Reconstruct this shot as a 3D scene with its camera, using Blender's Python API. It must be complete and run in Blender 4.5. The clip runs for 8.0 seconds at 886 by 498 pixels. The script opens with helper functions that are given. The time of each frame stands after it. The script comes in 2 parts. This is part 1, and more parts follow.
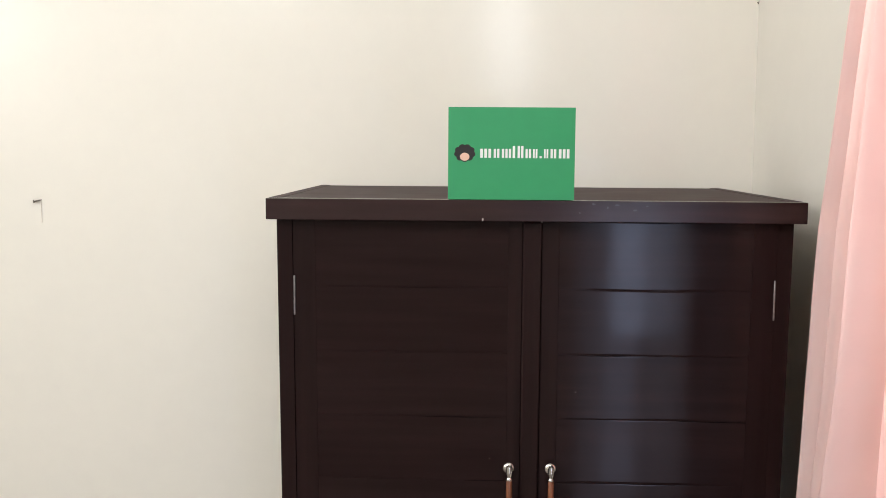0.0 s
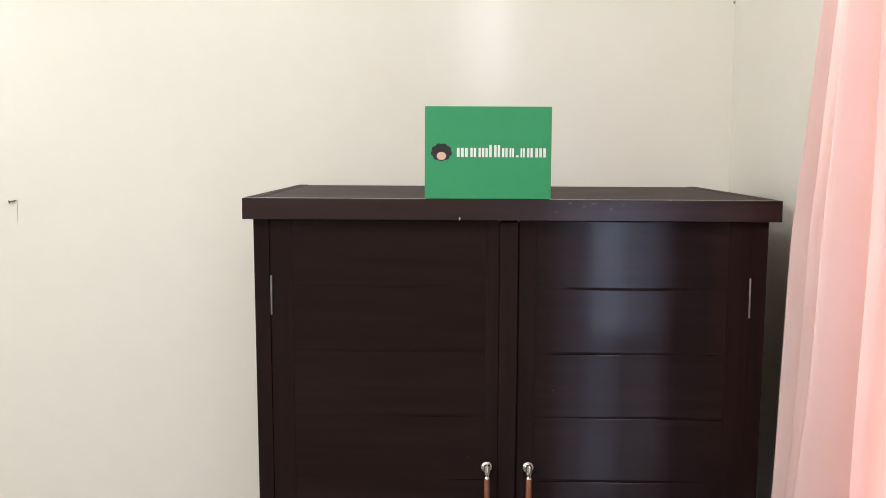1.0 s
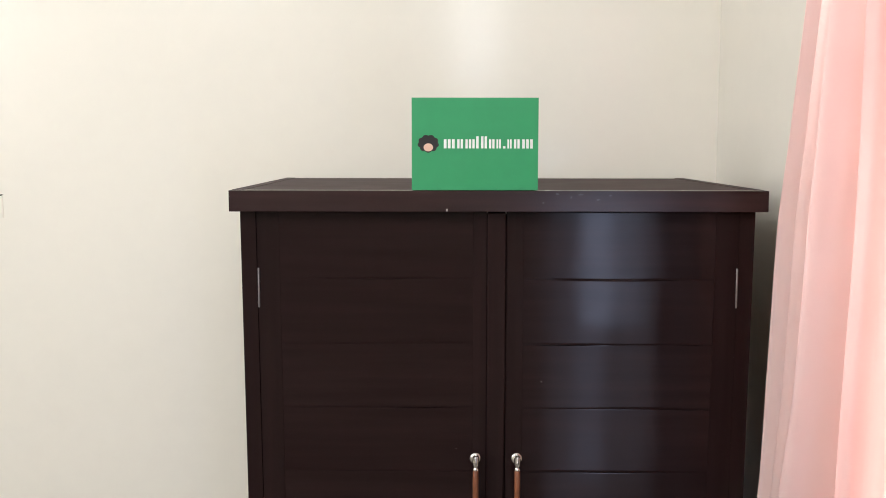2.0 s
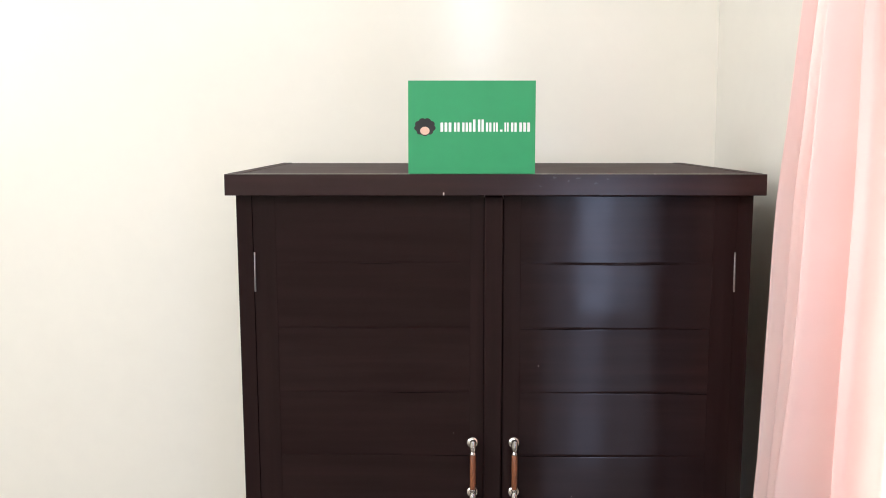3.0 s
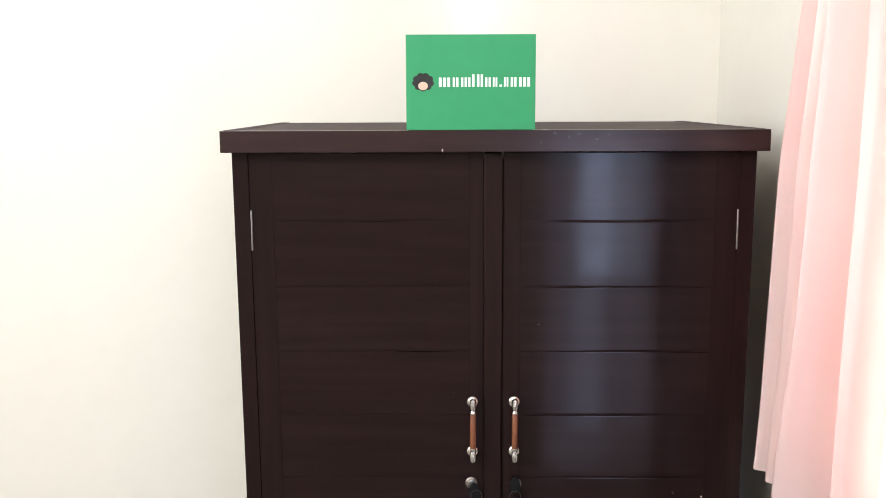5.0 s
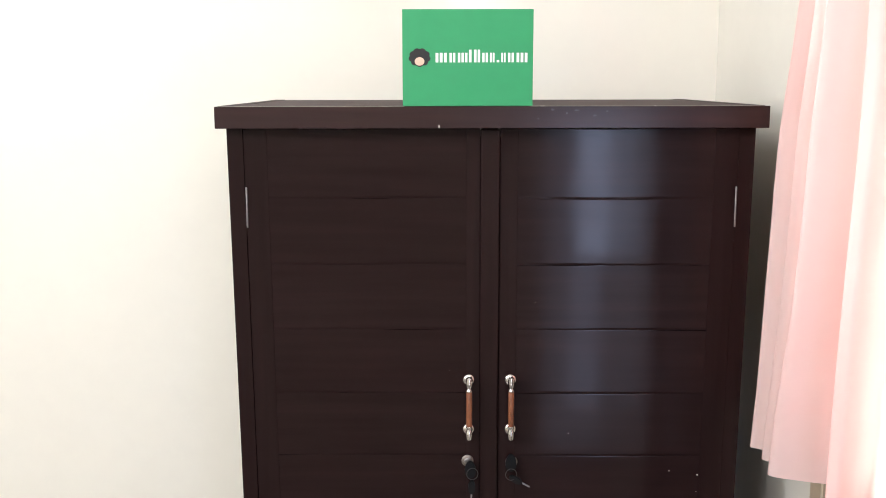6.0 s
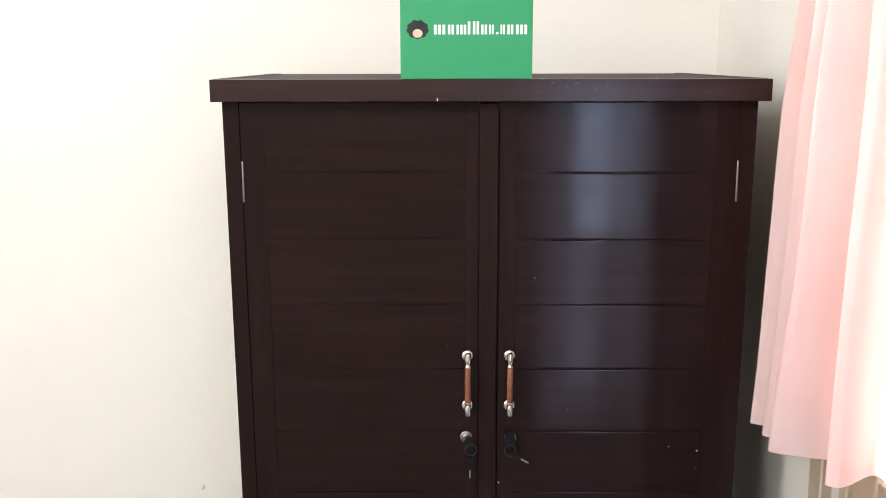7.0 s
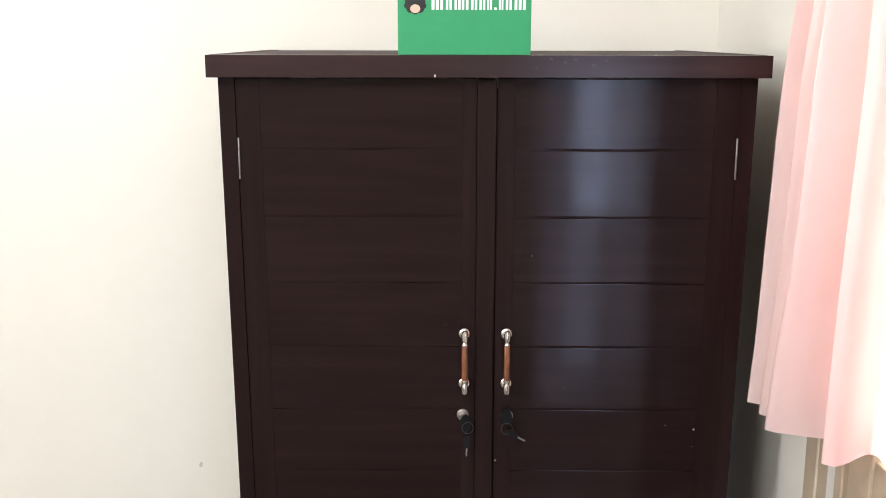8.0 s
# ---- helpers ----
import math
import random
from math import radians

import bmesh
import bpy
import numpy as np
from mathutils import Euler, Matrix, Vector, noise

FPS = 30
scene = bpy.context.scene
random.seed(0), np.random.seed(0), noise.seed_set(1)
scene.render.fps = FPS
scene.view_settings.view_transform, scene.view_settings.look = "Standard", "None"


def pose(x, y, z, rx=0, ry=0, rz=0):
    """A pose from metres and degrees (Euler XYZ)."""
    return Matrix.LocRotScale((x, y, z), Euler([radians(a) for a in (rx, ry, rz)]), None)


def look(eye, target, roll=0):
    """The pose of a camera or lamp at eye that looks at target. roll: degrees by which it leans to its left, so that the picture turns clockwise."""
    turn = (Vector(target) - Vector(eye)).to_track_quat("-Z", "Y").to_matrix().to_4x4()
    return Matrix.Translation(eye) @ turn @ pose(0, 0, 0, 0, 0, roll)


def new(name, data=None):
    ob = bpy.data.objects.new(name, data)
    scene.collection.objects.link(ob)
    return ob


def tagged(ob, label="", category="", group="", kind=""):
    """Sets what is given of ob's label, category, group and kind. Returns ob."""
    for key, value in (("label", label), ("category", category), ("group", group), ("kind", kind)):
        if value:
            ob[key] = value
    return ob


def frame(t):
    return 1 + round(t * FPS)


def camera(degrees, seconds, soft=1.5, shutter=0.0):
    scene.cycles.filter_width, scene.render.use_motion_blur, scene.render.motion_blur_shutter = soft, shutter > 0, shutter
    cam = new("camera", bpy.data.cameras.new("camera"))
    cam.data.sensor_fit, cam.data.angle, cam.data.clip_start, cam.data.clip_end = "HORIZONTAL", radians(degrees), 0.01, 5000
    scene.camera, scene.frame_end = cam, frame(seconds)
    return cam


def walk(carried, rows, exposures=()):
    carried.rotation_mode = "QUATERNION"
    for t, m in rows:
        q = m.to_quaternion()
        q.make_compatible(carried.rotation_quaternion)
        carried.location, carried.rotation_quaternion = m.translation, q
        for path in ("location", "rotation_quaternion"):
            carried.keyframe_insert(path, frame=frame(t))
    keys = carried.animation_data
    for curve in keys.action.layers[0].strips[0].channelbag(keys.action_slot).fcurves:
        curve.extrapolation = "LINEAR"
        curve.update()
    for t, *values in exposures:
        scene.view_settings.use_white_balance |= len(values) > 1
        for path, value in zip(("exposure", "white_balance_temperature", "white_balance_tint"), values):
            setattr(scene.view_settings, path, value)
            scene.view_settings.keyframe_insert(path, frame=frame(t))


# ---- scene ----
# World axes follow the room: back wall along x, window wall along y. The wardrobe stands slightly askew.
ASKEW = pose(0, 0, 0, 0, 0, -1.3)
cam = camera(47.9, 8.0, soft=0.95)
PATH = [
    (0, (-0.098, -1.656, 1.765), (-0.162, 0.333, 1.564), 0.4),
    (0.5, (-0.095, -1.656, 1.764), (-0.140, 0.333, 1.565), 0.45),
    (1, (-0.088, -1.656, 1.764), (-0.118, 0.333, 1.563), 0.3),
    (1.5, (-0.085, -1.657, 1.762), (-0.099, 0.333, 1.557), 0.2),
    (3, (-0.080, -1.650, 1.750), (-0.088, 0.337, 1.516), 0.0),
    (3.5, (-0.075, -1.646, 1.744), (-0.087, 0.338, 1.495), -0.1),
    (4, (-0.073, -1.640, 1.739), (-0.088, 0.342, 1.473), -0.2),
    (4.5, (-0.078, -1.635, 1.735), (-0.090, 0.344, 1.453), -0.25),
    (6, (-0.077, -1.623, 1.720), (-0.080, 0.350, 1.388), -0.1),
    (6.5, (-0.077, -1.615, 1.716), (-0.077, 0.353, 1.362), -0.1),
    (7, (-0.077, -1.608, 1.713), (-0.077, 0.356, 1.337), -0.1),
    (7.5, (-0.076, -1.604, 1.710), (-0.076, 0.357, 1.314), 0.0),
    (8, (-0.074, -1.601, 1.708), (-0.072, 0.356, 1.292), 0.1),
]
EXPOSURES = [(0, -0.38, 6350, 10), (1.5, -0.42, 6350, 10), (3.0, -0.10, 6200, 10), (3.5, 0.01, 6180, 10), (4.5, 0.09, 6180, 10), (6.0, 0.11, 6180, 10), (8.0, 0.11, 6180, 10)]
walk(cam, [(t, ASKEW @ look(eye, target, roll)) for t, eye, target, roll in PATH], EXPOSURES)

# ---- light ----
world = bpy.data.worlds.new("sky")
scene.world = world
world.use_nodes = True
wn = world.node_tree
sky = wn.nodes.new("ShaderNodeTexSky")
sky.sky_type, sky.sun_disc = "NISHITA", False
sky.sun_elevation, sky.sun_rotation = radians(50), radians(70)
sky.air_density, sky.dust_density = 1.0, 3.0
wn.links.new(sky.outputs["Color"], wn.nodes["Background"].inputs["Color"])
wn.nodes["Background"].inputs["Strength"].default_value = 0.12


def area_lamp(name, m, width, height, power, colour):
    lamp = bpy.data.lights.new(name, "AREA")
    lamp.shape, lamp.size, lamp.size_y, lamp.energy, lamp.color = "RECTANGLE", width, height, power, colour
    ob = new(name, lamp)
    ob.matrix_world = m
    return ob


XW, YB, YR, XL, ZC = 0.545, 0.626, -2.42, -2.75, 3.30  # window wall, back wall, rear wall, left wall, ceiling
WIN = (-0.47, -0.166, 0.82, 2.20)  # curtained window in the east wall: y0, y1, z0, z1
DOORWAY = (0.26, 0.543, 0.0, 1.95)  # half-open doorway in the rear wall: x0, x1, z0, z1
VENT, VENT_SMALL = (-1.62, -0.92, 2.72, 3.24), (0.02, 0.255, 2.05, 3.10)  # two high windows in the rear wall
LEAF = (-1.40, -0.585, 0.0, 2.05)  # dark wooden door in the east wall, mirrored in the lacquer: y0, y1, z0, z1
SIDE = (-2.38, -1.56, 2.00, 3.10)  # side window in the west wall: y0, y1, z0, z1
area_lamp("window_daylight", look((XW + 0.16, -0.31, 1.51), (-1, -0.31, 1.51)), 0.31, 1.36, 10.8, (0.98, 0.99, 1.0))
area_lamp("doorway_sky_daylight", look((0.472, YR - 0.10, 1.30), (0.472, 1, 1.30)), 0.135, 0.64, 3.6, (0.61, 0.71, 1.0))
area_lamp("doorway_horizon_daylight", look((0.445, YR - 0.10, 0.64), (0.445, 1, 0.64)), 0.135, 0.66, 0.9, (0.65, 0.71, 1.0))
area_lamp("doorway_ground_daylight", look((0.402, YR - 0.12, 0.86), (0.402, 1, 0.86)), 0.275, 1.52, 3.3, (0.80, 0.82, 1.0))
area_lamp("high_window_daylight", look((-1.27, YR - 0.06, 2.98), (-0.8, 1, 1.5)), 0.68, 0.48, 36, (0.97, 0.985, 1.0))
area_lamp("small_high_window_daylight", look((0.14, YR - 0.06, 2.575), (0.14, 1, 2.575)), 0.22, 1.02, 6.5, (0.97, 0.985, 1.0))
area_lamp("side_window_daylight", look((XL - 0.10, -1.97, 2.55), (1, -1.75, 1.5)), 0.80, 1.06, 69, (0.98, 0.985, 1.0))


# ---- materials ----
def material(name):
    mat = bpy.data.materials.new(name)
    mat.use_nodes = True
    return mat, mat.node_tree, mat.node_tree.nodes["Principled BSDF"]


def coords(nt, scale=(1, 1, 1)):
    tc, mp = nt.nodes.new("ShaderNodeTexCoord"), nt.nodes.new("ShaderNodeMapping")
    mp.inputs["Scale"].default_value = scale
    nt.links.new(tc.outputs["Object"], mp.inputs["Vector"])
    return mp.outputs["Vector"]


def noise_tex(nt, vec, scale, detail=4, rough=0.55):
    n = nt.nodes.new("ShaderNodeTexNoise")
    n.inputs["Scale"].default_value, n.inputs["Detail"].default_value, n.inputs["Roughness"].default_value = scale, detail, rough
    nt.links.new(vec, n.inputs["Vector"])
    return n.outputs["Fac"]


def ramp(nt, fac, stops):
    r = nt.nodes.new("ShaderNodeValToRGB")
    els = r.color_ramp.elements
    els[0].position, els[0].color = stops[0][0], (*stops[0][1], 1)
    els[1].position, els[1].color = stops[-1][0], (*stops[-1][1], 1)
    for p, c in stops[1:-1]:
        els.new(p).color = (*c, 1)
    nt.links.new(fac, r.inputs["Fac"])
    return r.outputs["Color"]


def mix(nt, a, b, fac, mode="MIX"):
    m = nt.nodes.new("ShaderNodeMix")
    m.data_type, m.blend_type = "RGBA", mode
    for sock, v in ((m.inputs[0], fac), (m.inputs[6], a), (m.inputs[7], b)):
        if isinstance(v, (int, float)):
            sock.default_value = v
        elif isinstance(v, tuple):
            sock.default_value = (*v, 1)
        else:
            nt.links.new(v, sock)
    return m.outputs[2]


def bump(nt, bsdf, *layers):
    last = None
    for fac, strength, dist in layers:
        b = nt.nodes.new("ShaderNodeBump")
        b.inputs["Strength"].default_value, b.inputs["Distance"].default_value = strength, dist
        nt.links.new(fac, b.inputs["Height"])
        if last:
            nt.links.new(last, b.inputs["Normal"])
        last = b.outputs["Normal"]
    nt.links.new(last, bsdf.inputs["Normal"])


def to_range(nt, fac, lo, hi):
    m = nt.nodes.new("ShaderNodeMapRange")
    m.inputs["From Min"].default_value, m.inputs["From Max"].default_value = 0.3, 0.7
    m.inputs["To Min"].default_value, m.inputs["To Max"].default_value = lo, hi
    nt.links.new(fac, m.inputs["Value"])
    return m.outputs["Result"]


def paint(name, colour, stain, rough=0.3, spec=0.5):
    """Emulsion wall paint: roller texture, faint yellowed patches."""
    mat, nt, b = material(name)
    v = coords(nt)
    patches = noise_tex(nt, v, 1.7, 5, 0.6)
    fine = noise_tex(nt, v, 23, 3)
    col = mix(nt, colour, stain, to_range(nt, patches, 0.0, 0.4))
    col = mix(nt, col, tuple(c * 0.95 for c in colour), to_range(nt, fine, 0.0, 0.35))
    nt.links.new(col, b.inputs["Base Color"])
    nt.links.new(to_range(nt, patches, rough - 0.03, rough + 0.05), b.inputs["Roughness"])
    b.inputs["Specular IOR Level"].default_value = spec
    bump(nt, b, (noise_tex(nt, v, 320, 2), 0.05, 0.0006), (noise_tex(nt, v, 6, 2), 0.05, 0.002))
    return mat


def stained_wood(name, stretch, tone=1.13, rough=0.075, spec=0.13, worn=False):
    """Dark walnut-stained board under satin lacquer; stretch: scale along each axis, small along the grain; tone:
    colour gain, raised on the top for the light it catches.
    """
    mat, nt, b = material(name)
    v = coords(nt, stretch)
    flat = coords(nt)
    info = nt.nodes.new("ShaderNodeObjectInfo")
    grain = noise_tex(nt, v, 60, 5, 0.5)
    broad = noise_tex(nt, v, 9, 4, 0.6)
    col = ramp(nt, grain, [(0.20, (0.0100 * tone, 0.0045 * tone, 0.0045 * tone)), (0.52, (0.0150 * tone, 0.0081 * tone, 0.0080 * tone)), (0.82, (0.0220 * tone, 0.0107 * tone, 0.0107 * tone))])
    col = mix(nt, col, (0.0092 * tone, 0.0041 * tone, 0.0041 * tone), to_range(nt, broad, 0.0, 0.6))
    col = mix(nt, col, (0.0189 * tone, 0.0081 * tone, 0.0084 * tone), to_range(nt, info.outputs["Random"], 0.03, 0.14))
    nt.links.new(col, b.inputs["Base Color"])
    nt.links.new(to_range(nt, noise_tex(nt, flat, 14, 4), rough, rough + 0.05), b.inputs["Roughness"])
    b.inputs["Specular IOR Level"].default_value = spec
    pores = noise_tex(nt, coords(nt, tuple(0.12 if c < 0.5 else c for c in stretch)), 420, 3, 0.65)
    bump(nt, b, (grain, 0.035, 0.0003), (pores, 0.10, 0.0001), (noise_tex(nt, flat, 22, 3), 0.05, 0.0006), (noise_tex(nt, flat, 4.5, 1), 0.05, 0.004), *([(noise_tex(nt, flat, 55, 4), 0.16, 0.0004)] if worn else []))
    return mat


def plain(name, colour, rough=0.5, metal=0.0, wear=0.12, scale=60.0):
    mat, nt, b = material(name)
    v = coords(nt)
    n = noise_tex(nt, v, scale, 4)
    nt.links.new(mix(nt, colour, tuple(c * (1 - wear) for c in colour), to_range(nt, n, 0.0, 1.0)), b.inputs["Base Color"])
    nt.links.new(to_range(nt, noise_tex(nt, v, scale * 0.4, 3), rough * 0.85, min(1.0, rough * 1.2)), b.inputs["Roughness"])
    b.inputs["Metallic"].default_value = metal
    return mat


def cloth(name, colour, passed, through_share):
    """Thin woven polyester: part of the light passes through."""
    mat, nt, b = material(name)
    v = coords(nt)
    n = noise_tex(nt, v, 9, 4)
    weave = noise_tex(nt, coords(nt, (1, 1, 0.15)), 420, 2)
    col = mix(nt, colour, tuple(c * 0.93 for c in colour), to_range(nt, n, 0.0, 1.0))
    nt.links.new(col, b.inputs["Base Color"])
    b.inputs["Roughness"].default_value = 0.75
    b.inputs["Sheen Weight"].default_value = 0.2
    bump(nt, b, (weave, 0.12, 0.0005), (n, 0.15, 0.004))
    tr = nt.nodes.new("ShaderNodeBsdfTranslucent")
    tr.inputs["Color"].default_value = (*passed, 1)
    ms = nt.nodes.new("ShaderNodeMixShader")
    ms.inputs["Fac"].default_value = through_share
    nt.links.new(b.outputs["BSDF"], ms.inputs[1])
    nt.links.new(tr.outputs["BSDF"], ms.inputs[2])
    nt.links.new(ms.outputs["Shader"], nt.nodes["Material Output"].inputs["Surface"])
    return mat


WALL = paint("cream_wall_paint", (0.84, 0.802, 0.718), (0.825, 0.782, 0.690), 0.13)
CEIL = paint("ceiling_paint", (0.80, 0.78, 0.74), (0.78, 0.76, 0.70), 0.6, 0.3)
TILE = plain("tan_ceramic", (0.30, 0.26, 0.22), 0.3, 0, 0.12, 6)
WOOD_H = stained_wood("stained_wood_across", (0.06, 1, 1))
WOOD_V = stained_wood("stained_wood_upright", (1, 1, 0.05))
# Same wood, paler: light on the upward faces is put into the base colour.
WOOD_LIT_TOP = stained_wood("stained_wood_lit_top", (0.06, 1, 1), 3.4, 0.45, 0.05)
WOOD_LIP = stained_wood("worn_stained_wood", (0.06, 1, 1), 2.0, 0.19, 0.26, True)
CHROME = plain("nickel_plate", (0.80, 0.77, 0.74), 0.20, 1.0, 0.35, 150)
HINGE = plain("dull_steel", (0.38, 0.36, 0.355), 0.38, 1.0, 0.3, 200)
NICKEL = plain("tarnished_nickel", (0.30, 0.26, 0.23), 0.45, 1.0, 0.35, 250)
GRIP = plain("orange_brown_wood", (0.24, 0.083, 0.036), 0.38, 0, 0.35, 90)
BLACK = plain("black_plastic", (0.005, 0.0052, 0.006), 0.65)
BLACK.node_tree.nodes["Principled BSDF"].inputs["Specular IOR Level"].default_value = 0.15
GREEN = plain("green_print", (0.024, 0.285, 0.104), 0.5, 0, 0.06, 40)
WHITE = plain("white_print", (0.82, 0.82, 0.80), 0.45)
DARK = plain("dark_print", (0.012, 0.010, 0.010), 0.6)
SKIN = plain("peach_print", (0.75, 0.48, 0.36), 0.45)
CHIP = plain("bare_filler", (0.72, 0.66, 0.60), 0.8)
RUST = plain("rusty_steel", (0.23, 0.19, 0.155), 0.5, 0.4, 0.5, 300)
RING = plain("dark_wire", (0.10, 0.096, 0.096), 0.45, 1.0)
CORD = plain("pale_cord", (0.86, 0.79, 0.70), 0.8)
SMUDGE = plain("grey_smudge", (0.60, 0.56, 0.47), 0.8)
CURTAIN = cloth("pink_curtain_cloth", (0.95, 0.805, 0.79), (0.94, 0.58, 0.50), 0.50)
FRAME = plain("tan_frame_paint", (0.50, 0.40, 0.29), 0.45, 0, 0.15, 25)
CREAM = plain("cream_bead_paint", (0.66, 0.58, 0.46), 0.4, 0, 0.1, 25)
SASH = plain("pale_sash_paint", (0.74, 0.71, 0.66), 0.4, 0, 0.08, 25)
GROUND = plain("pale_concrete", (0.24, 0.23, 0.21), 0.9, 0, 0.25, 0.8)
glass_mat, gnt, gb = material("window_glass")
gb.inputs["Base Color"].default_value = (0.95, 0.97, 0.97, 1)
gb.inputs["Roughness"].default_value, gb.inputs["Transmission Weight"].default_value = 0.25, 1.0


# ---- mesh helpers ----
def box(bm, x0, x1, y0, y1, z0, z1, bevel=0.0, seg=2):
    made = bmesh.ops.create_cube(bm, size=1)["verts"]
    for v in made:
        v.co = ((x0 + x1) / 2 + v.co.x * (x1 - x0), (y0 + y1) / 2 + v.co.y * (y1 - y0), (z0 + z1) / 2 + v.co.z * (z1 - z0))
    if bevel:
        edges = list({e for v in made for e in v.link_edges})
        bmesh.ops.bevel(bm, geom=edges, offset=bevel, segments=seg, profile=0.5, affect="EDGES", clamp_overlap=True)
    return bm


def lathe(bm, profile, m, steps=24):
    """Turns (radius, height) pairs about the z axis of m."""
    rings = [[bm.verts.new(m @ Vector((r * math.cos(a), r * math.sin(a), h))) for a in (2 * math.pi * k / steps for k in range(steps))] for r, h in profile]
    for a, b in zip(rings, rings[1:]):
        for k in range(steps):
            bm.faces.new((a[k], a[(k + 1) % steps], b[(k + 1) % steps], b[k]))
    bm.faces.new(rings[0][::-1])
    bm.faces.new(rings[-1])
    return bm


def ring(bm, m, radius, wire, steps=28, sides=8):
    loops = []
    for k in range(steps):
        a = 2 * math.pi * k / steps
        c = Vector((math.cos(a), math.sin(a), 0))
        loops.append([bm.verts.new(m @ (c * (radius + wire * math.cos(s)) + Vector((0, 0, wire * math.sin(s))))) for s in (2 * math.pi * j / sides for j in range(sides))])
    for k in range(steps):
        a, b = loops[k], loops[(k + 1) % steps]
        for j in range(sides):
            bm.faces.new((a[j], b[j], b[(j + 1) % sides], a[(j + 1) % sides]))
    return bm


def outline(bm, points, y0, y1):
    """A plate whose outline (x, z) is given, from y0 to y1."""
    front = [bm.verts.new((x, y0, z)) for x, z in points]
    back = [bm.verts.new((x, y1, z)) for x, z in points]
    bm.faces.new(front)
    bm.faces.new(back[::-1])
    n = len(points)
    for k in range(n):
        bm.faces.new((front[k], back[k], back[(k + 1) % n], front[(k + 1) % n]))
    return bm


def part(name, bm, mat, parent=None, label="", smooth=False):
    bmesh.ops.recalc_face_normals(bm, faces=bm.faces[:])
    me = bpy.data.meshes.new(name)
    bm.to_mesh(me)
    bm.free()
    me.materials.append(mat)
    if smooth:
        for p in me.polygons:
            p.use_smooth = True
        me.set_sharp_from_angle(angle=radians(40))
    ob = new(name, me)
    ob.parent = parent
    if label:
        tagged(ob, label)
    return ob


def boxed(name, mat, parent, dims, bevel=0.002, label=""):
    return part(name, box(bmesh.new(), *dims, bevel=bevel), mat, parent, label)


def structure(name, bm, mat, label, category):
    return tagged(part(name, bm, mat), label, category, kind="structure")


# ---- the room ----
T = 0.14
structure("floor", box(bmesh.new(), XL - T, XW + T, YR - T, YB + T, -0.12, 0), TILE, "plain tan ceramic tiled floor of the bedroom", "floor")
structure("ceiling", box(bmesh.new(), XL - T, XW + T, YR - T, YB + T, ZC, ZC + 0.12), CEIL, "plain white painted ceiling of the bedroom", "ceiling")
structure("wall_north", box(bmesh.new(), XL - T, XW + T, YB, YB + T, 0, ZC), WALL, "cream painted plaster wall behind the wardrobe", "wall")
bm = bmesh.new()
for a, b, holes in ((XL - T, VENT[0], []), (VENT[0], VENT[1], [VENT[2:]]), (VENT[1], VENT_SMALL[0], []), (VENT_SMALL[0], VENT_SMALL[1], [VENT_SMALL[2:]]), (VENT_SMALL[1], DOORWAY[0], []), (DOORWAY[0], DOORWAY[1], [DOORWAY[2:]]), (DOORWAY[1], XW + T, [])):
    low = 0.0
    for z0, z1 in holes:
        if z0 > low:
            box(bm, a, b, YR - T, YR, low, z0)
        low = z1
    box(bm, a, b, YR - T, YR, low, ZC)
structure("wall_south", bm, WALL, "cream painted plaster wall with a doorway and high windows", "wall")
bm = bmesh.new()
for a, b, holes in ((YR, SIDE[0], []), (SIDE[0], SIDE[1], [SIDE[2:]]), (SIDE[1], YB, [])):
    low = 0.0
    for z0, z1 in holes:
        box(bm, XL - T, XL, a, b, low, z0)
        low = z1
    box(bm, XL - T, XL, a, b, low, ZC)
structure("wall_west", bm, WALL, "cream painted plaster wall with a side window", "wall")
bm = bmesh.new()
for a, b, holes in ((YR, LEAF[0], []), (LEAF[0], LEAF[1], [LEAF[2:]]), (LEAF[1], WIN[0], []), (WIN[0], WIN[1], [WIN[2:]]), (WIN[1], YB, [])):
    low = 0.0
    for z0, z1 in holes:
        if z0 > low:
            box(bm, XW, XW + T, a, b, low, z0)
        low = z1
    box(bm, XW, XW + T, a, b, low, ZC)
structure("wall_east", bm, WALL, "cream painted plaster wall with a curtained window", "wall")
structure("ground", box(bmesh.new(), -400, 400, -400, 400, -0.5, -0.3), GROUND, "pale concrete ground outside the window", "ground")

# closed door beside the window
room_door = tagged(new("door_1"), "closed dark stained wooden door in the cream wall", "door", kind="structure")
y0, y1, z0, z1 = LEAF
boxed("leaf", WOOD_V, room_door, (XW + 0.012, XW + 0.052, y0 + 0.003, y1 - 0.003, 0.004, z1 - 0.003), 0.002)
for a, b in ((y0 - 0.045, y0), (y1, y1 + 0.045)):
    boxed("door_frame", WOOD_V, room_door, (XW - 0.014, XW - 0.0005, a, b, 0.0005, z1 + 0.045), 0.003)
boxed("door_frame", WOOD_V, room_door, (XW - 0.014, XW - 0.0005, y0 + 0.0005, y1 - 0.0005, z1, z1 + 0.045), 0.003)

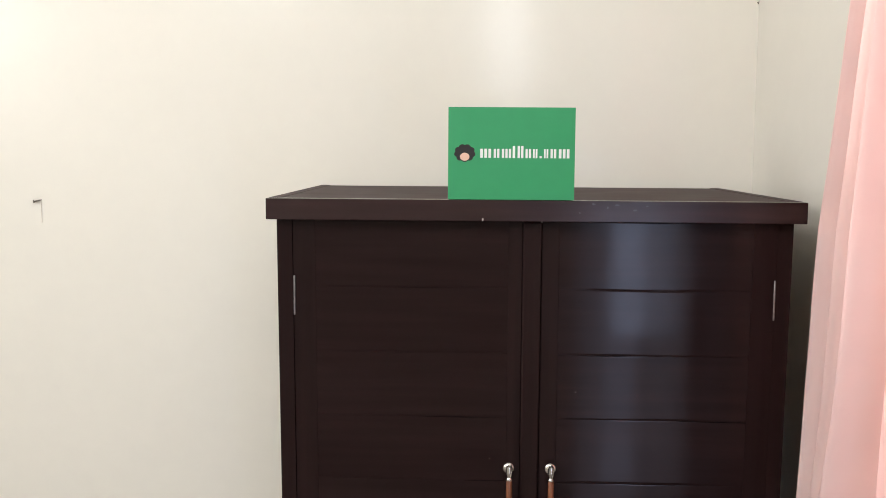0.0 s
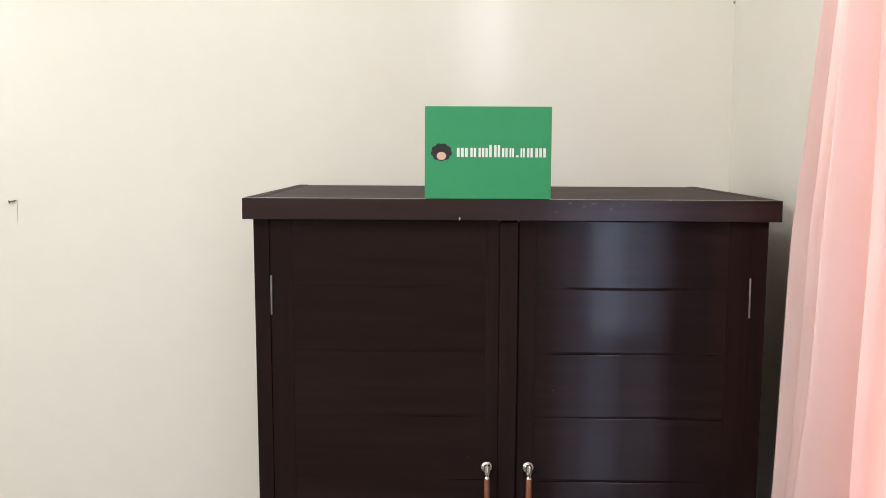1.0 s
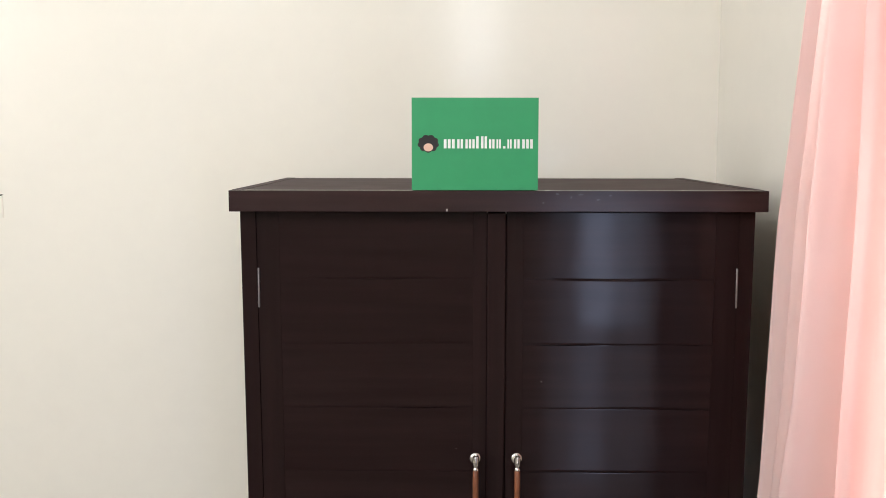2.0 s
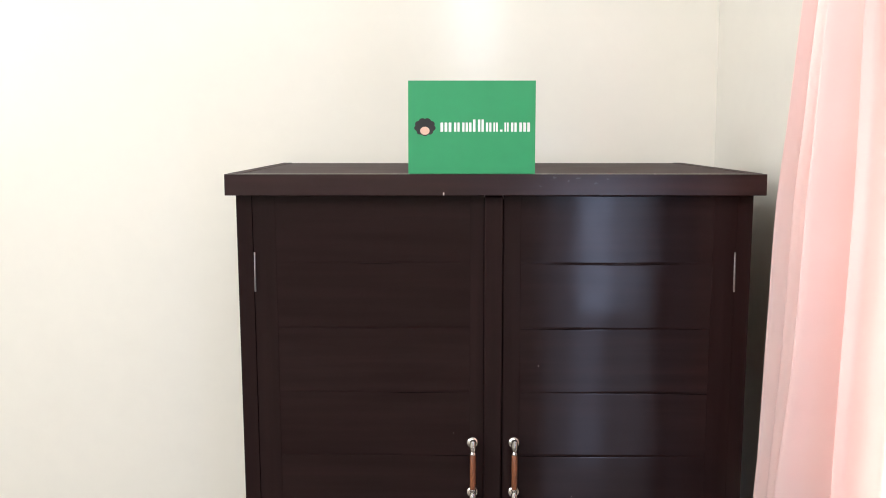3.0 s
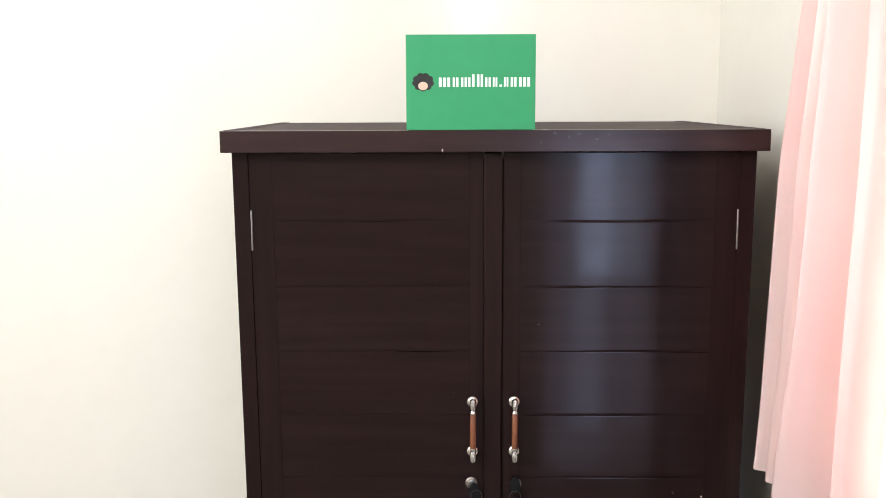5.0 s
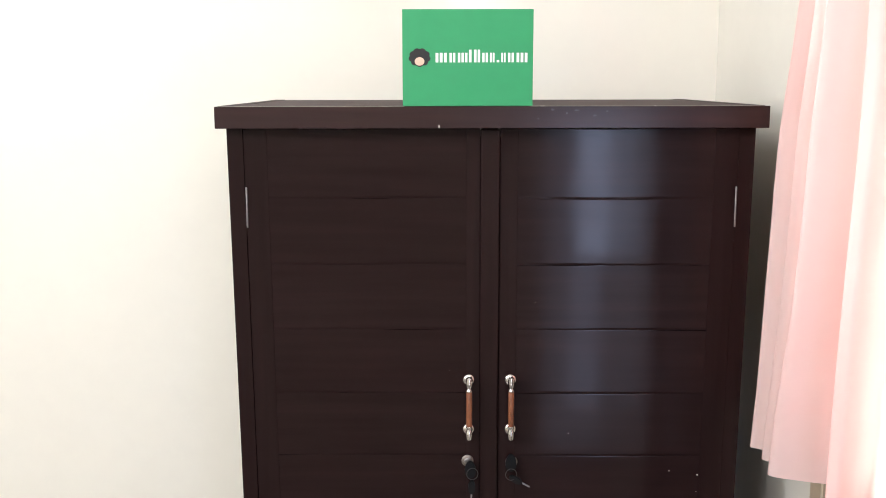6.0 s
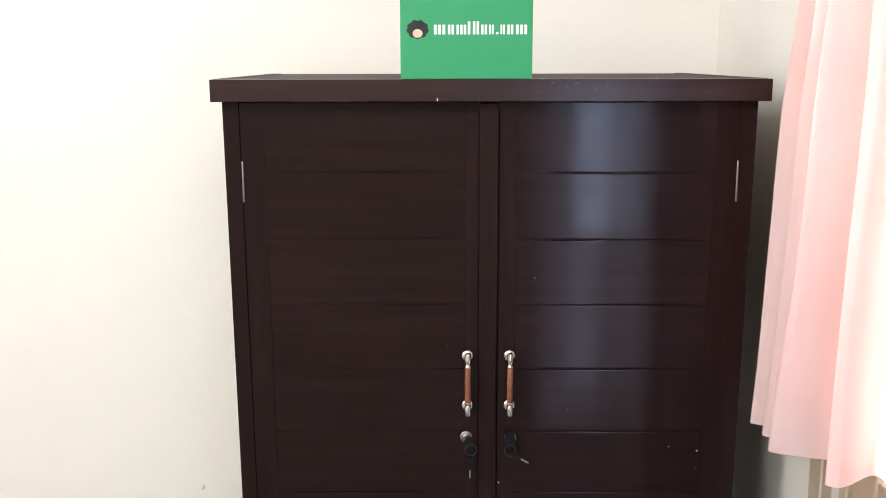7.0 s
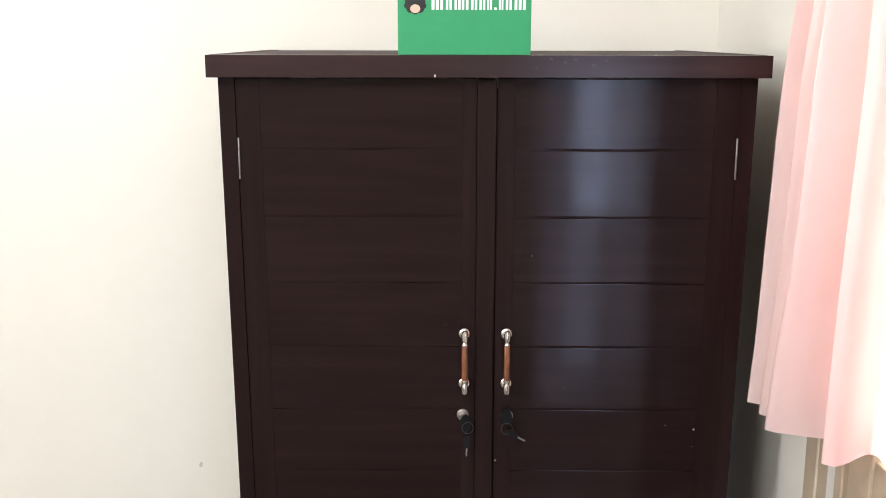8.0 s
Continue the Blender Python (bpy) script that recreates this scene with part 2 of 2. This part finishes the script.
# window behind the curtain: casing, jambs, sashes and panes
window = tagged(new("window_1"), "tan painted wooden window behind a pink curtain", "window", kind="structure")
y0, y1, z0, z1 = WIN
for a, b, proud, mat in ((-0.076, -0.030, 0.002, FRAME), (-0.084, -0.0765, 0.004, CREAM), (-0.124, -0.0845, 0.002, FRAME), (y1 - 0.001, -0.1245, 0.004, SASH), (y0 - 0.05, y0 + 0.004, 0.018, FRAME)):
    boxed("casing", mat, window, (XW - proud, XW, a, b, z0 - 0.05, z1 + 0.05), 0.003)
for zz in ((z1 - 0.004, z1 + 0.05), (z0 - 0.05, z0 + 0.004)):
    boxed("casing", FRAME, window, (XW - 0.017, XW + 0.0, y0, y1, zz[0], zz[1]), 0.003)
sash = boxed("window_sash", FRAME, window, (XW - 0.012, XW + 0.03, y1 - 0.030, y1 - 0.002, z0, z1), 0.003)
boxed("glazing_bead", FRAME, sash, (XW - 0.004, XW + 0.022, y1 - 0.058, y1 - 0.031, z0, z1), 0.003)
boxed("stile", FRAME, sash, (XW - 0.014, XW + 0.03, y1 - 0.125, y1 - 0.059, z0, z1), 0.004)
boxed("stile", FRAME, sash, (XW - 0.012, XW + 0.03, y0 + 0.002, y0 + 0.05, z0, z1), 0.003)
boxed("rail", FRAME, sash, (XW - 0.010, XW + 0.028, y0 + 0.0505, y1 - 0.1255, z0, 1.12), 0.003)
boxed("rail", FRAME, sash, (XW - 0.010, XW + 0.028, y0 + 0.0505, y1 - 0.1255, z1 - 0.05, z1), 0.003)
pane = boxed("pane", glass_mat, sash, (XW + 0.008, XW + 0.013, y0 + 0.051, y1 - 0.126, 1.121, z1 - 0.051), 0.0)
pane.visible_shadow = False

# ---- wardrobe ----
wardrobe = tagged(new("wardrobe"), "dark brown stained two-door wooden wardrobe against the cream wall", "wardrobe")
wardrobe.matrix_world = ASKEW
HALF, TOP, UNDER = 0.4488, 1.68, 1.6446


def taper(ob):
    """The carcass narrows a little towards its foot."""
    for v in ob.data.vertices:
        v.co.x *= 1 - 0.022 * max(0.0, UNDER - v.co.z)
    return ob


top = boxed("top_panel", WOOD_LIT_TOP, wardrobe, (-0.428, 0.428, 0.0244, 0.604, UNDER, TOP - 0.0006), 0.0004)
boxed("front_lip", WOOD_LIP, top, (-HALF, HALF, 0.0, 0.0242, UNDER, TOP), 0.0010)
boxed("side_lip", WOOD_LIT_TOP, top, (-HALF, -0.4285, 0.0244, 0.606, UNDER, TOP + 0.0004), 0.0012)
boxed("side_lip", WOOD_LIT_TOP, top, (0.4285, HALF, 0.0244, 0.606, UNDER, TOP + 0.0004), 0.0012)
for sx in (-1, 1):
    xs = sorted((sx * 0.4365, sx * 0.4101))
    taper(boxed("side_panel", WOOD_V, wardrobe, (xs[0], xs[1], 0.0296, 0.600, 0.0, UNDER - 0.0005), 0.0007))
boxed("back_panel", WOOD_V, wardrobe, (-0.395, 0.395, 0.585, 0.595, 0.1, 1.60), 0.0)
boxed("bottom_panel", WOOD_H, wardrobe, (-0.393, 0.393, 0.05, 0.58, 0.09, 0.11), 0.0)
boxed("plinth", WOOD_H, wardrobe, (-0.393, 0.393, 0.035, 0.055, 0.0, 0.085), 0.001)

PITCH = 0.1124


def plank_mesh(x0, x1, z0, z1, y, sag, seed):
    """A tongue-and-groove board: bevelled long edges, face a little wavy."""
    rnd = random.Random(seed)
    bm = bmesh.new()
    n, e = 36, 0.0040
    prof = [(0.0010, 0.0), (0.0007, 0.0014), (0.0, e), (0.0, z1 - z0 - 0.0012), (0.0002, z1 - z0)]
    ph = rnd.uniform(0, 6.28)
    rows = []
    for k in range(n + 1):
        u = k / n
        wav = 0.0005 * math.sin(ph + 5.0 * u) + 0.0003 * math.sin(ph * 2 + 11 * u) + rnd.uniform(-0.00018, 0.00018)
        deep = 0.45 + 0.55 * math.sin(math.pi * min(1, max(0, u))) * (0.75 + 0.25 * math.sin(2 * ph + 9 * u)) + rnd.uniform(-0.1, 0.1)
        rows.append([bm.verts.new((x0 + (x1 - x0) * u, y + d * deep, z0 + h + wav - sag * u)) for d, h in prof])
    for a, b in zip(rows, rows[1:]):
        for j in range(4):
            bm.faces.new((a[j], b[j], b[j + 1], a[j + 1]))
        back = [bm.verts.new(v.co + Vector((0, 0.014, 0))) for v in (a[0], a[4], b[4], b[0])]
        bm.faces.new(back)
        bm.faces.new((a[0], back[0], back[3], b[0]))
        bm.faces.new((a[4], b[4], back[2], back[1]))
    return bm


def handle(parent, x, zt, zb, y):
    h = part("handle", lathe(bmesh.new(), [(0.0040, 0.0), (0.0049, 0.002), (0.0051, (zt - zb) * 0.42), (0.0049, zt - zb - 0.028), (0.0040, zt - zb - 0.0265)], pose(x, y - 0.024, zb + 0.0132)), GRIP, parent, "orange-brown wooden grip on nickel posts", True)
    for z, s in ((zt, 1), (zb, -1)):
        part("rosette", lathe(bmesh.new(), [(0.0096, 0.0), (0.0098, 0.0012), (0.0085, 0.0028), (0.0060, 0.0036), (0.0045, 0.0040)], pose(x, y, z, 90)), CHROME, h, "", True)
        part("post", lathe(bmesh.new(), [(0.0052, 0.003), (0.0042, 0.007), (0.0040, 0.016), (0.0046, 0.0215), (0.0048, 0.026), (0.0038, 0.0285), (0.002, 0.0295)], pose(x, y, z, 90)), CHROME, h, "", True)
        part("ferrule", lathe(bmesh.new(), [(0.0030, -0.0115), (0.0048, -0.0100), (0.0056, -0.004), (0.0057, 0.002), (0.0050, 0.0045), (0.0038, 0.0075), (0.0038, 0.0090), (0.0050, 0.0105), (0.0056, 0.0118), (0.0053, 0.0136)], pose(x, y - 0.024, z, 0 if s < 0 else 180)), CHROME, h, "", True)


def hinge(parent, x, z0, z1, y):
    h = part("hinge", lathe(bmesh.new(), [(0.0012, -0.002), (0.0016, 0.0), (0.0016, z1 - z0), (0.0012, z1 - z0 + 0.002)], pose(x, y, z0), 12), HINGE, parent, "dull steel butt hinge", True)
    for k in (0.33, 0.66):
        part("knuckle", lathe(bmesh.new(), [(0.0017, -0.0008), (0.0019, 0.0), (0.0017, 0.0008)], pose(x, y, z0 + (z1 - z0) * k), 12), HINGE, h, "", True)


def door(x0, x1, stile_l, stile_r, drop, y, seed):
    d = taper(boxed("door", WOOD_V, wardrobe, (x0, stile_l, y, y + 0.022, 0.095, UNDER - 0.002), 0.0007))
    taper(boxed("stile", WOOD_V, d, (stile_r, x1, y, y + 0.022, 0.095, UNDER - 0.002), 0.0007))
    z, k = UNDER - 0.002, 0
    edge = 1.5275 - drop
    while z > 0.1:
        lo = max(edge - PITCH * k, 0.0955)
        taper(part("plank", plank_mesh(stile_l, stile_r, lo, z, y + 0.0004, drop * 0.2, seed + k), WOOD_H, d))
        z, k = lo, k + 1
    return d


left = door(-0.4095, -0.0175, -0.371, -0.041, 0.0, 0.031, 10)
taper(boxed("cover_strip", WOOD_V, left, (-0.0172, 0.0147, 0.0255, 0.050, 0.095, UNDER - 0.002), 0.003))
right = door(0.0158, 0.41005, 0.0455, 0.371, 0.0018, 0.0305, 40)
right.matrix_local = pose(0.0158, 0.031, 0) @ pose(0, 0, 0, 0, 0, -0.25) @ pose(-0.0158, -0.031, 0)  # not quite shut
for x in (-0.0355, 0.0360):
    handle(wardrobe, x, 1.2134, 1.1250, 0.031)
for x, y in ((-0.4064, 0.0285), (0.4078, 0.0275)):
    hinge(wardrobe, x, 1.481, 1.5448, y)
    hinge(wardrobe, x, 0.24, 0.3035, y)


def lock(parent, x, z, y):
    r = part("lock", lathe(bmesh.new(), [(0.0105, 0.0), (0.0105, 0.0015), (0.0085, 0.0032), (0.0070, 0.0034), (0.0068, 0.0026)], pose(x, y, z, 90)), NICKEL, parent, "round nickel cam lock", True)
    part("barrel", lathe(bmesh.new(), [(0.0060, 0.002), (0.0060, 0.0042), (0.005, 0.0048)], pose(x, y, z, 90)), HINGE, r, "", True)


def key_set(x, z, y, ring_at, spare_turn, spare_from):
    """A black-headed key standing in its lock, with a wire ring and a spare key that hangs from it."""
    k = tagged(new("key"), "black-headed steel key with a spare on its ring", "key", "keys in the wardrobe doors")
    k.matrix_world = ASKEW
    part("shank", lathe(bmesh.new(), [(0.0018, 0.004), (0.0018, 0.012), (0.001, 0.0125)], pose(x, y, z, 90)), HINGE, k, "", True)
    bm = bmesh.new()
    pts = [(x + 0.0095 * math.cos(a) * (1 - 0.12 * math.sin(a)), z - 0.010 + 0.0155 * math.sin(a)) for a in (2 * math.pi * j / 20 for j in range(20))]
    outline(bm, pts, y - 0.0165, y - 0.0115)
    part("head", bm, BLACK, k, "black plastic key head")
    rx, rz = ring_at
    part("split_ring", ring(bmesh.new(), pose(rx, y - 0.020, rz, 82, 0, 8), 0.0098, 0.00045), RING, k, "thin wire split ring", True)
    m = pose(*spare_from, 0, spare_turn, 0)
    bm = bmesh.new()
    pts = [(0.0060 * math.cos(a), -0.012 + 0.0125 * math.sin(a)) for a in (2 * math.pi * j / 18 for j in range(18))]
    outline(bm, pts, -0.0025, 0.0025)
    bmesh.ops.transform(bm, matrix=m, verts=bm.verts[:])
    spare = part("spare_head", bm, BLACK, k, "black plastic key head")
    bm = bmesh.new()
    outline(bm, [(-0.0013, -0.024), (-0.0013, -0.037), (-0.0006, -0.040), (0.0008, -0.039), (0.0014, -0.0375), (0.0008, -0.036), (0.0014, -0.035), (0.0008, -0.031), (0.0014, -0.028), (0.0014, -0.024)], -0.0008, 0.0008)
    bmesh.ops.transform(bm, matrix=m, verts=bm.verts[:])
    part("blade", bm, HINGE, spare, "steel key blade")


lock(wardrobe, -0.0375, 1.0675, 0.031)
lock(wardrobe, 0.0390, 1.0660, 0.0305)
key_set(-0.0330, 1.0665, 0.031, (-0.0295, 1.0510), 2, (-0.0300, 0.012, 1.0385))
key_set(0.0374, 1.0790, 0.0305, (0.0375, 1.0500), -62, (0.0350, 0.012, 1.0455))

# chips and paint flecks
for x, y, z, w, h in ((-0.0855, -0.0004, 1.6475, 0.0022, 0.0055), (0.314, 0.0315, 1.0490, 0.0015, 0.0015), (0.3635, 0.0315, 1.0415, 0.0028, 0.0028), (0.3625, 0.0315, 1.0105, 0.0009, 0.0009), (0.0195, 0.0300, 0.9835, 0.0022, 0.0026), (0.0775, 0.0314, 1.3496, 0.0010, 0.0010), (-0.069, 0.0315, 1.2306, 0.0005, 0.0008), (0.1376, 0.0316, 1.1175, 0.0012, 0.0009)):
    y -= 0.0044 * max(0.0, x - 0.0158) + 0.0009 if y > 0 else 0.0
    bm = bmesh.new()
    outline(bm, [(x + w / 2 * math.cos(a) * (1 + 0.25 * math.sin(3 * a)), z + h / 2 * math.sin(a)) for a in (2 * math.pi * j / 9 for j in range(9))], y - 0.0004, y + 0.0006)
    part("chip", bm, CHIP, wardrobe, "pale chip in the dark finish")
for x in (0.078, 0.0825, 0.262):
    part("chip", box(bmesh.new(), x, x + 0.003, 0.0012, 0.0030, TOP - 0.001, TOP + 0.0007, 0.0003), CHIP, wardrobe, "pale chip in the dark finish")

# Worn patches on the lip; paler colour stands for the doorway reflection breaking up there.
SCUFF_GLINT = plain("scuff_glint", (0.034, 0.027, 0.026), 0.4, 0, 0.4, 300)
for x, z, w, h in ((0.098, 1.6745, 0.007, 0.003), (0.121, 1.6690, 0.004, 0.0035), (0.137, 1.6735, 0.010, 0.0022), (0.166, 1.6650, 0.006, 0.003), (0.186, 1.6720, 0.004, 0.002), (0.075, 1.6600, 0.003, 0.0025)):
    bm = bmesh.new()
    outline(bm, [(x + w / 2 * math.cos(a) * (1 + 0.3 * math.sin(2 * a + 40 * x)), z + h / 2 * math.sin(a) * (1 + 0.3 * math.cos(3 * a))) for a in (2 * math.pi * j / 11 for j in range(11))], -0.0003, 0.0005)
    part("scuff", bm, SCUFF_GLINT, wardrobe, "scuffed patch of lacquer with the doorway's reflection in its colour")

# ---- green card sign standing on the wardrobe ----
sign = tagged(new("sign"), "green printed card sign standing on the wardrobe top", "sign")
sign.matrix_world = ASKEW @ pose(-0.1440, 0.004, TOP + 0.0005)
SW, SH = 0.2095, 0.1525
board = boxed("board", GREEN, sign, (0, SW, 0.0, 0.004, 0.0, SH), 0.0004)
boxed("back_leaf", GREEN, sign, (0.002, SW - 0.002, 0.0045, 0.060, 0.0, 0.0015), 0.0003)
LX, LZ, LU = 0.0520, 0.0692, 0.1495 / 478
for a, b, h in ((0, 65, 0.0150), (72, 108, 0.0150), (115, 170, 0.0150), (175, 188, 0.0200), (198, 235, 0.0200), (240, 275, 0.0150), (280, 308, 0.0150), (317, 330, 0.0036), (338, 365, 0.0150), (372, 408, 0.0150), (415, 478, 0.0150)):
    n = 3 if b - a > 50 else 2 if b - a > 20 else 1
    step = (b - a) / n
    for k in range(n):
        x = LX + (a + step * (k + (0.17 if n > 1 else 0.0))) * LU
        boxed("print_bar", WHITE, sign, (x, x + step * (0.66 if n > 1 else 1.0) * LU, -0.0003, 0.0001, LZ, LZ + h), 0.0)
bm = bmesh.new()
outline(bm, [(0.0275 + (0.0158 + 0.0020 * abs(math.cos(4.5 * a + 0.8))) * math.cos(a), 0.0770 + (0.0132 + 0.0018 * abs(math.cos(4.5 * a + 0.8))) * math.sin(a)) for a in (2 * math.pi * j / 72 for j in range(72))], -0.0003, 0.0001)
part("emblem", bm, DARK, sign, "dark scalloped print")
bm = bmesh.new()
outline(bm, [(0.0275 + 0.0078 * math.cos(a), 0.0708 + 0.0066 * math.sin(a)) for a in (2 * math.pi * j / 24 for j in range(24))], -0.0006, -0.0002)
part("emblem_patch", bm, SKIN, sign, "plain peach print")


# ---- nails and marks on the back wall ----
def wall_nail(m, length, tilt, wired):
    n = tagged(new("nail"), "bent rusty nail driven into the cream wall", "nail", "nails in the wall")
    n.matrix_world = m
    m = pose(0, 0.004, 0, 90 - tilt, 0, -52)
    part("shank", lathe(bmesh.new(), [(0.0016, -0.004), (0.0016, length), (0.0014, length + 0.0004)], m, 10), RUST, n, "", True)
    part("head", lathe(bmesh.new(), [(0.0040, length), (0.0042, length + 0.0008), (0.0034, length + 0.0016)], m, 12), RUST, n, "", True)
    if wired:
        part("cord", lathe(bmesh.new(), [(0.0011, -0.056), (0.0010, -0.02), (0.0008, -0.002)], pose(-0.004, -0.0012, 0.002), 8), CORD, n, "pale grey cord end")


wall_nail(pose(-1.076, YB, 1.642), 0.022, -12, True)
wall_nail(pose(XW, 0.621, 2.099, 0, 0, -90), 0.009, -38, False)
smudge = bmesh.new()
outline(smudge, [(0.004 * math.cos(a) * (1 + 0.3 * math.sin(2 * a)), 0.007 * math.sin(a)) for a in (2 * math.pi * j / 12 for j in range(12))], -0.0006, 0.0006)
mark = tagged(part("wall_mark", smudge, SMUDGE), "small grey smudge on the cream wall", "mark")
mark.matrix_world = pose(-0.632, YB, 0.713)

# ---- curtain ----
curtain = tagged(new("curtain"), "pale pink translucent curtain hanging in soft folds at the window", "curtain")
HEMZ, RODZ = 1.14, 2.42
PLAN = [(0.522, -0.080), (0.470, -0.076), (0.428, -0.084), (0.4114, -0.1026), (0.4144, -0.1102), (0.4236, -0.1179), (0.437, -0.127), (0.431, -0.144), (0.4118, -0.157), (0.4155, -0.1682), (0.430, -0.178), (0.425, -0.196), (0.402, -0.2132), (0.4075, -0.2264), (0.4328, -0.2376), (0.4544, -0.2465), (0.4700, -0.2515),
        (0.490, -0.262), (0.497, -0.285), (0.474, -0.318), (0.4370, -0.3400), (0.4409, -0.3518), (0.451, -0.3556), (0.4708, -0.3451), (0.4888, -0.3306), (0.511, -0.315), (0.521, -0.322), (0.518, -0.350), (0.508, -0.39), (0.495, -0.42), (0.495, -0.45), (0.508, -0.475), (0.52, -0.50)]


def spline(points, per):
    out = []
    for k in range(len(points) - 1):
        p = [Vector(points[max(0, min(len(points) - 1, k + j))]) for j in (-1, 0, 1, 2)]
        for s in range(per):
            u = s / per
            out.append(0.5 * (2 * p[1] + (p[2] - p[0]) * u + (2 * p[0] - 5 * p[1] + 4 * p[2] - p[3]) * u * u + (3 * p[1] - p[0] - 3 * p[2] + p[3]) * u ** 3))
    return out + [Vector(points[-1])]


plan = spline(PLAN, 9)
# The folds draw together towards the rod: height, then how far along the wall the three main folds hang there.
GATHER = [(1.14, -0.103, -0.213, -0.341), (1.24, -0.114, -0.226, -0.343), (1.39, -0.119, -0.257, -0.345), (1.55, -0.132, -0.271, -0.347), (1.645, -0.143, -0.279, -0.349), (1.76, -0.173, -0.300, -0.350), (1.88, -0.194, -0.317, -0.350), (1.98, -0.209, -0.334, -0.352), (2.42, -0.25, -0.36, -0.40)]
ENDS = (-0.0, -0.103, -0.213, -0.341, -0.52)


def gather(y, z):
    for (za, *a), (zb, *b) in zip(GATHER, GATHER[1:]):
        if z <= zb:
            break
    u = min(1.0, max(0.0, (z - za) / (zb - za)))
    at = [p + (q - p) * u for p, q in zip(a, b)]
    at = [at[0] + (ENDS[0] - ENDS[1]) * (1 - 0.3 * min(1.0, z - 1.14)), *at, -0.52]
    for k in range(4):
        if y >= ENDS[k + 1]:
            break
    return at[k] + (at[k + 1] - at[k]) * (y - ENDS[k]) / (ENDS[k + 1] - ENDS[k])


def drape(z0, z1, rows, off):
    bm, grid = bmesh.new(), []
    for k in range(rows + 1):
        z = z0 + (z1 - z0) * k / rows
        line = []
        for j, p in enumerate(plan):
            y = gather(p.y, max(z, HEMZ))
            high = (z - HEMZ) / (RODZ - HEMZ)
            x = p.x + 0.02 * high + 0.0025 * math.sin(7 * z + 11 * p.y) * min(1, 3 * high)
            drop = 0.0015 * math.sin(31 * p.y) * max(0.0, 1 - 6 * high)
            line.append(bm.verts.new((x + off, y + off, z + drop)))
        grid.append(line)
    for a, b in zip(grid, grid[1:]):
        for j in range(len(plan) - 1):
            bm.faces.new((a[j], a[j + 1], b[j + 1], b[j]))
    return bm


part("cloth", drape(HEMZ, RODZ, 40, 0.0), CURTAIN, curtain, "", True)
part("hem_seam", drape(HEMZ + 0.1120, HEMZ + 0.1150, 1, -0.0007), CURTAIN, curtain, "stitched hem line", True)
rail = part("curtain_rod", lathe(bmesh.new(), [(0.008, 0.0), (0.011, 0.004), (0.011, 0.46), (0.008, 0.464)], pose(0.505, -0.10, RODZ + 0.006, 90)), SASH, curtain, "pale curtain rod", True)
for y in (-0.16, -0.53):
    part("bracket", box(bmesh.new(), 0.505, XW, y - 0.006, y + 0.006, RODZ, RODZ + 0.012, 0.001), SASH, curtain, "pale curtain bracket")
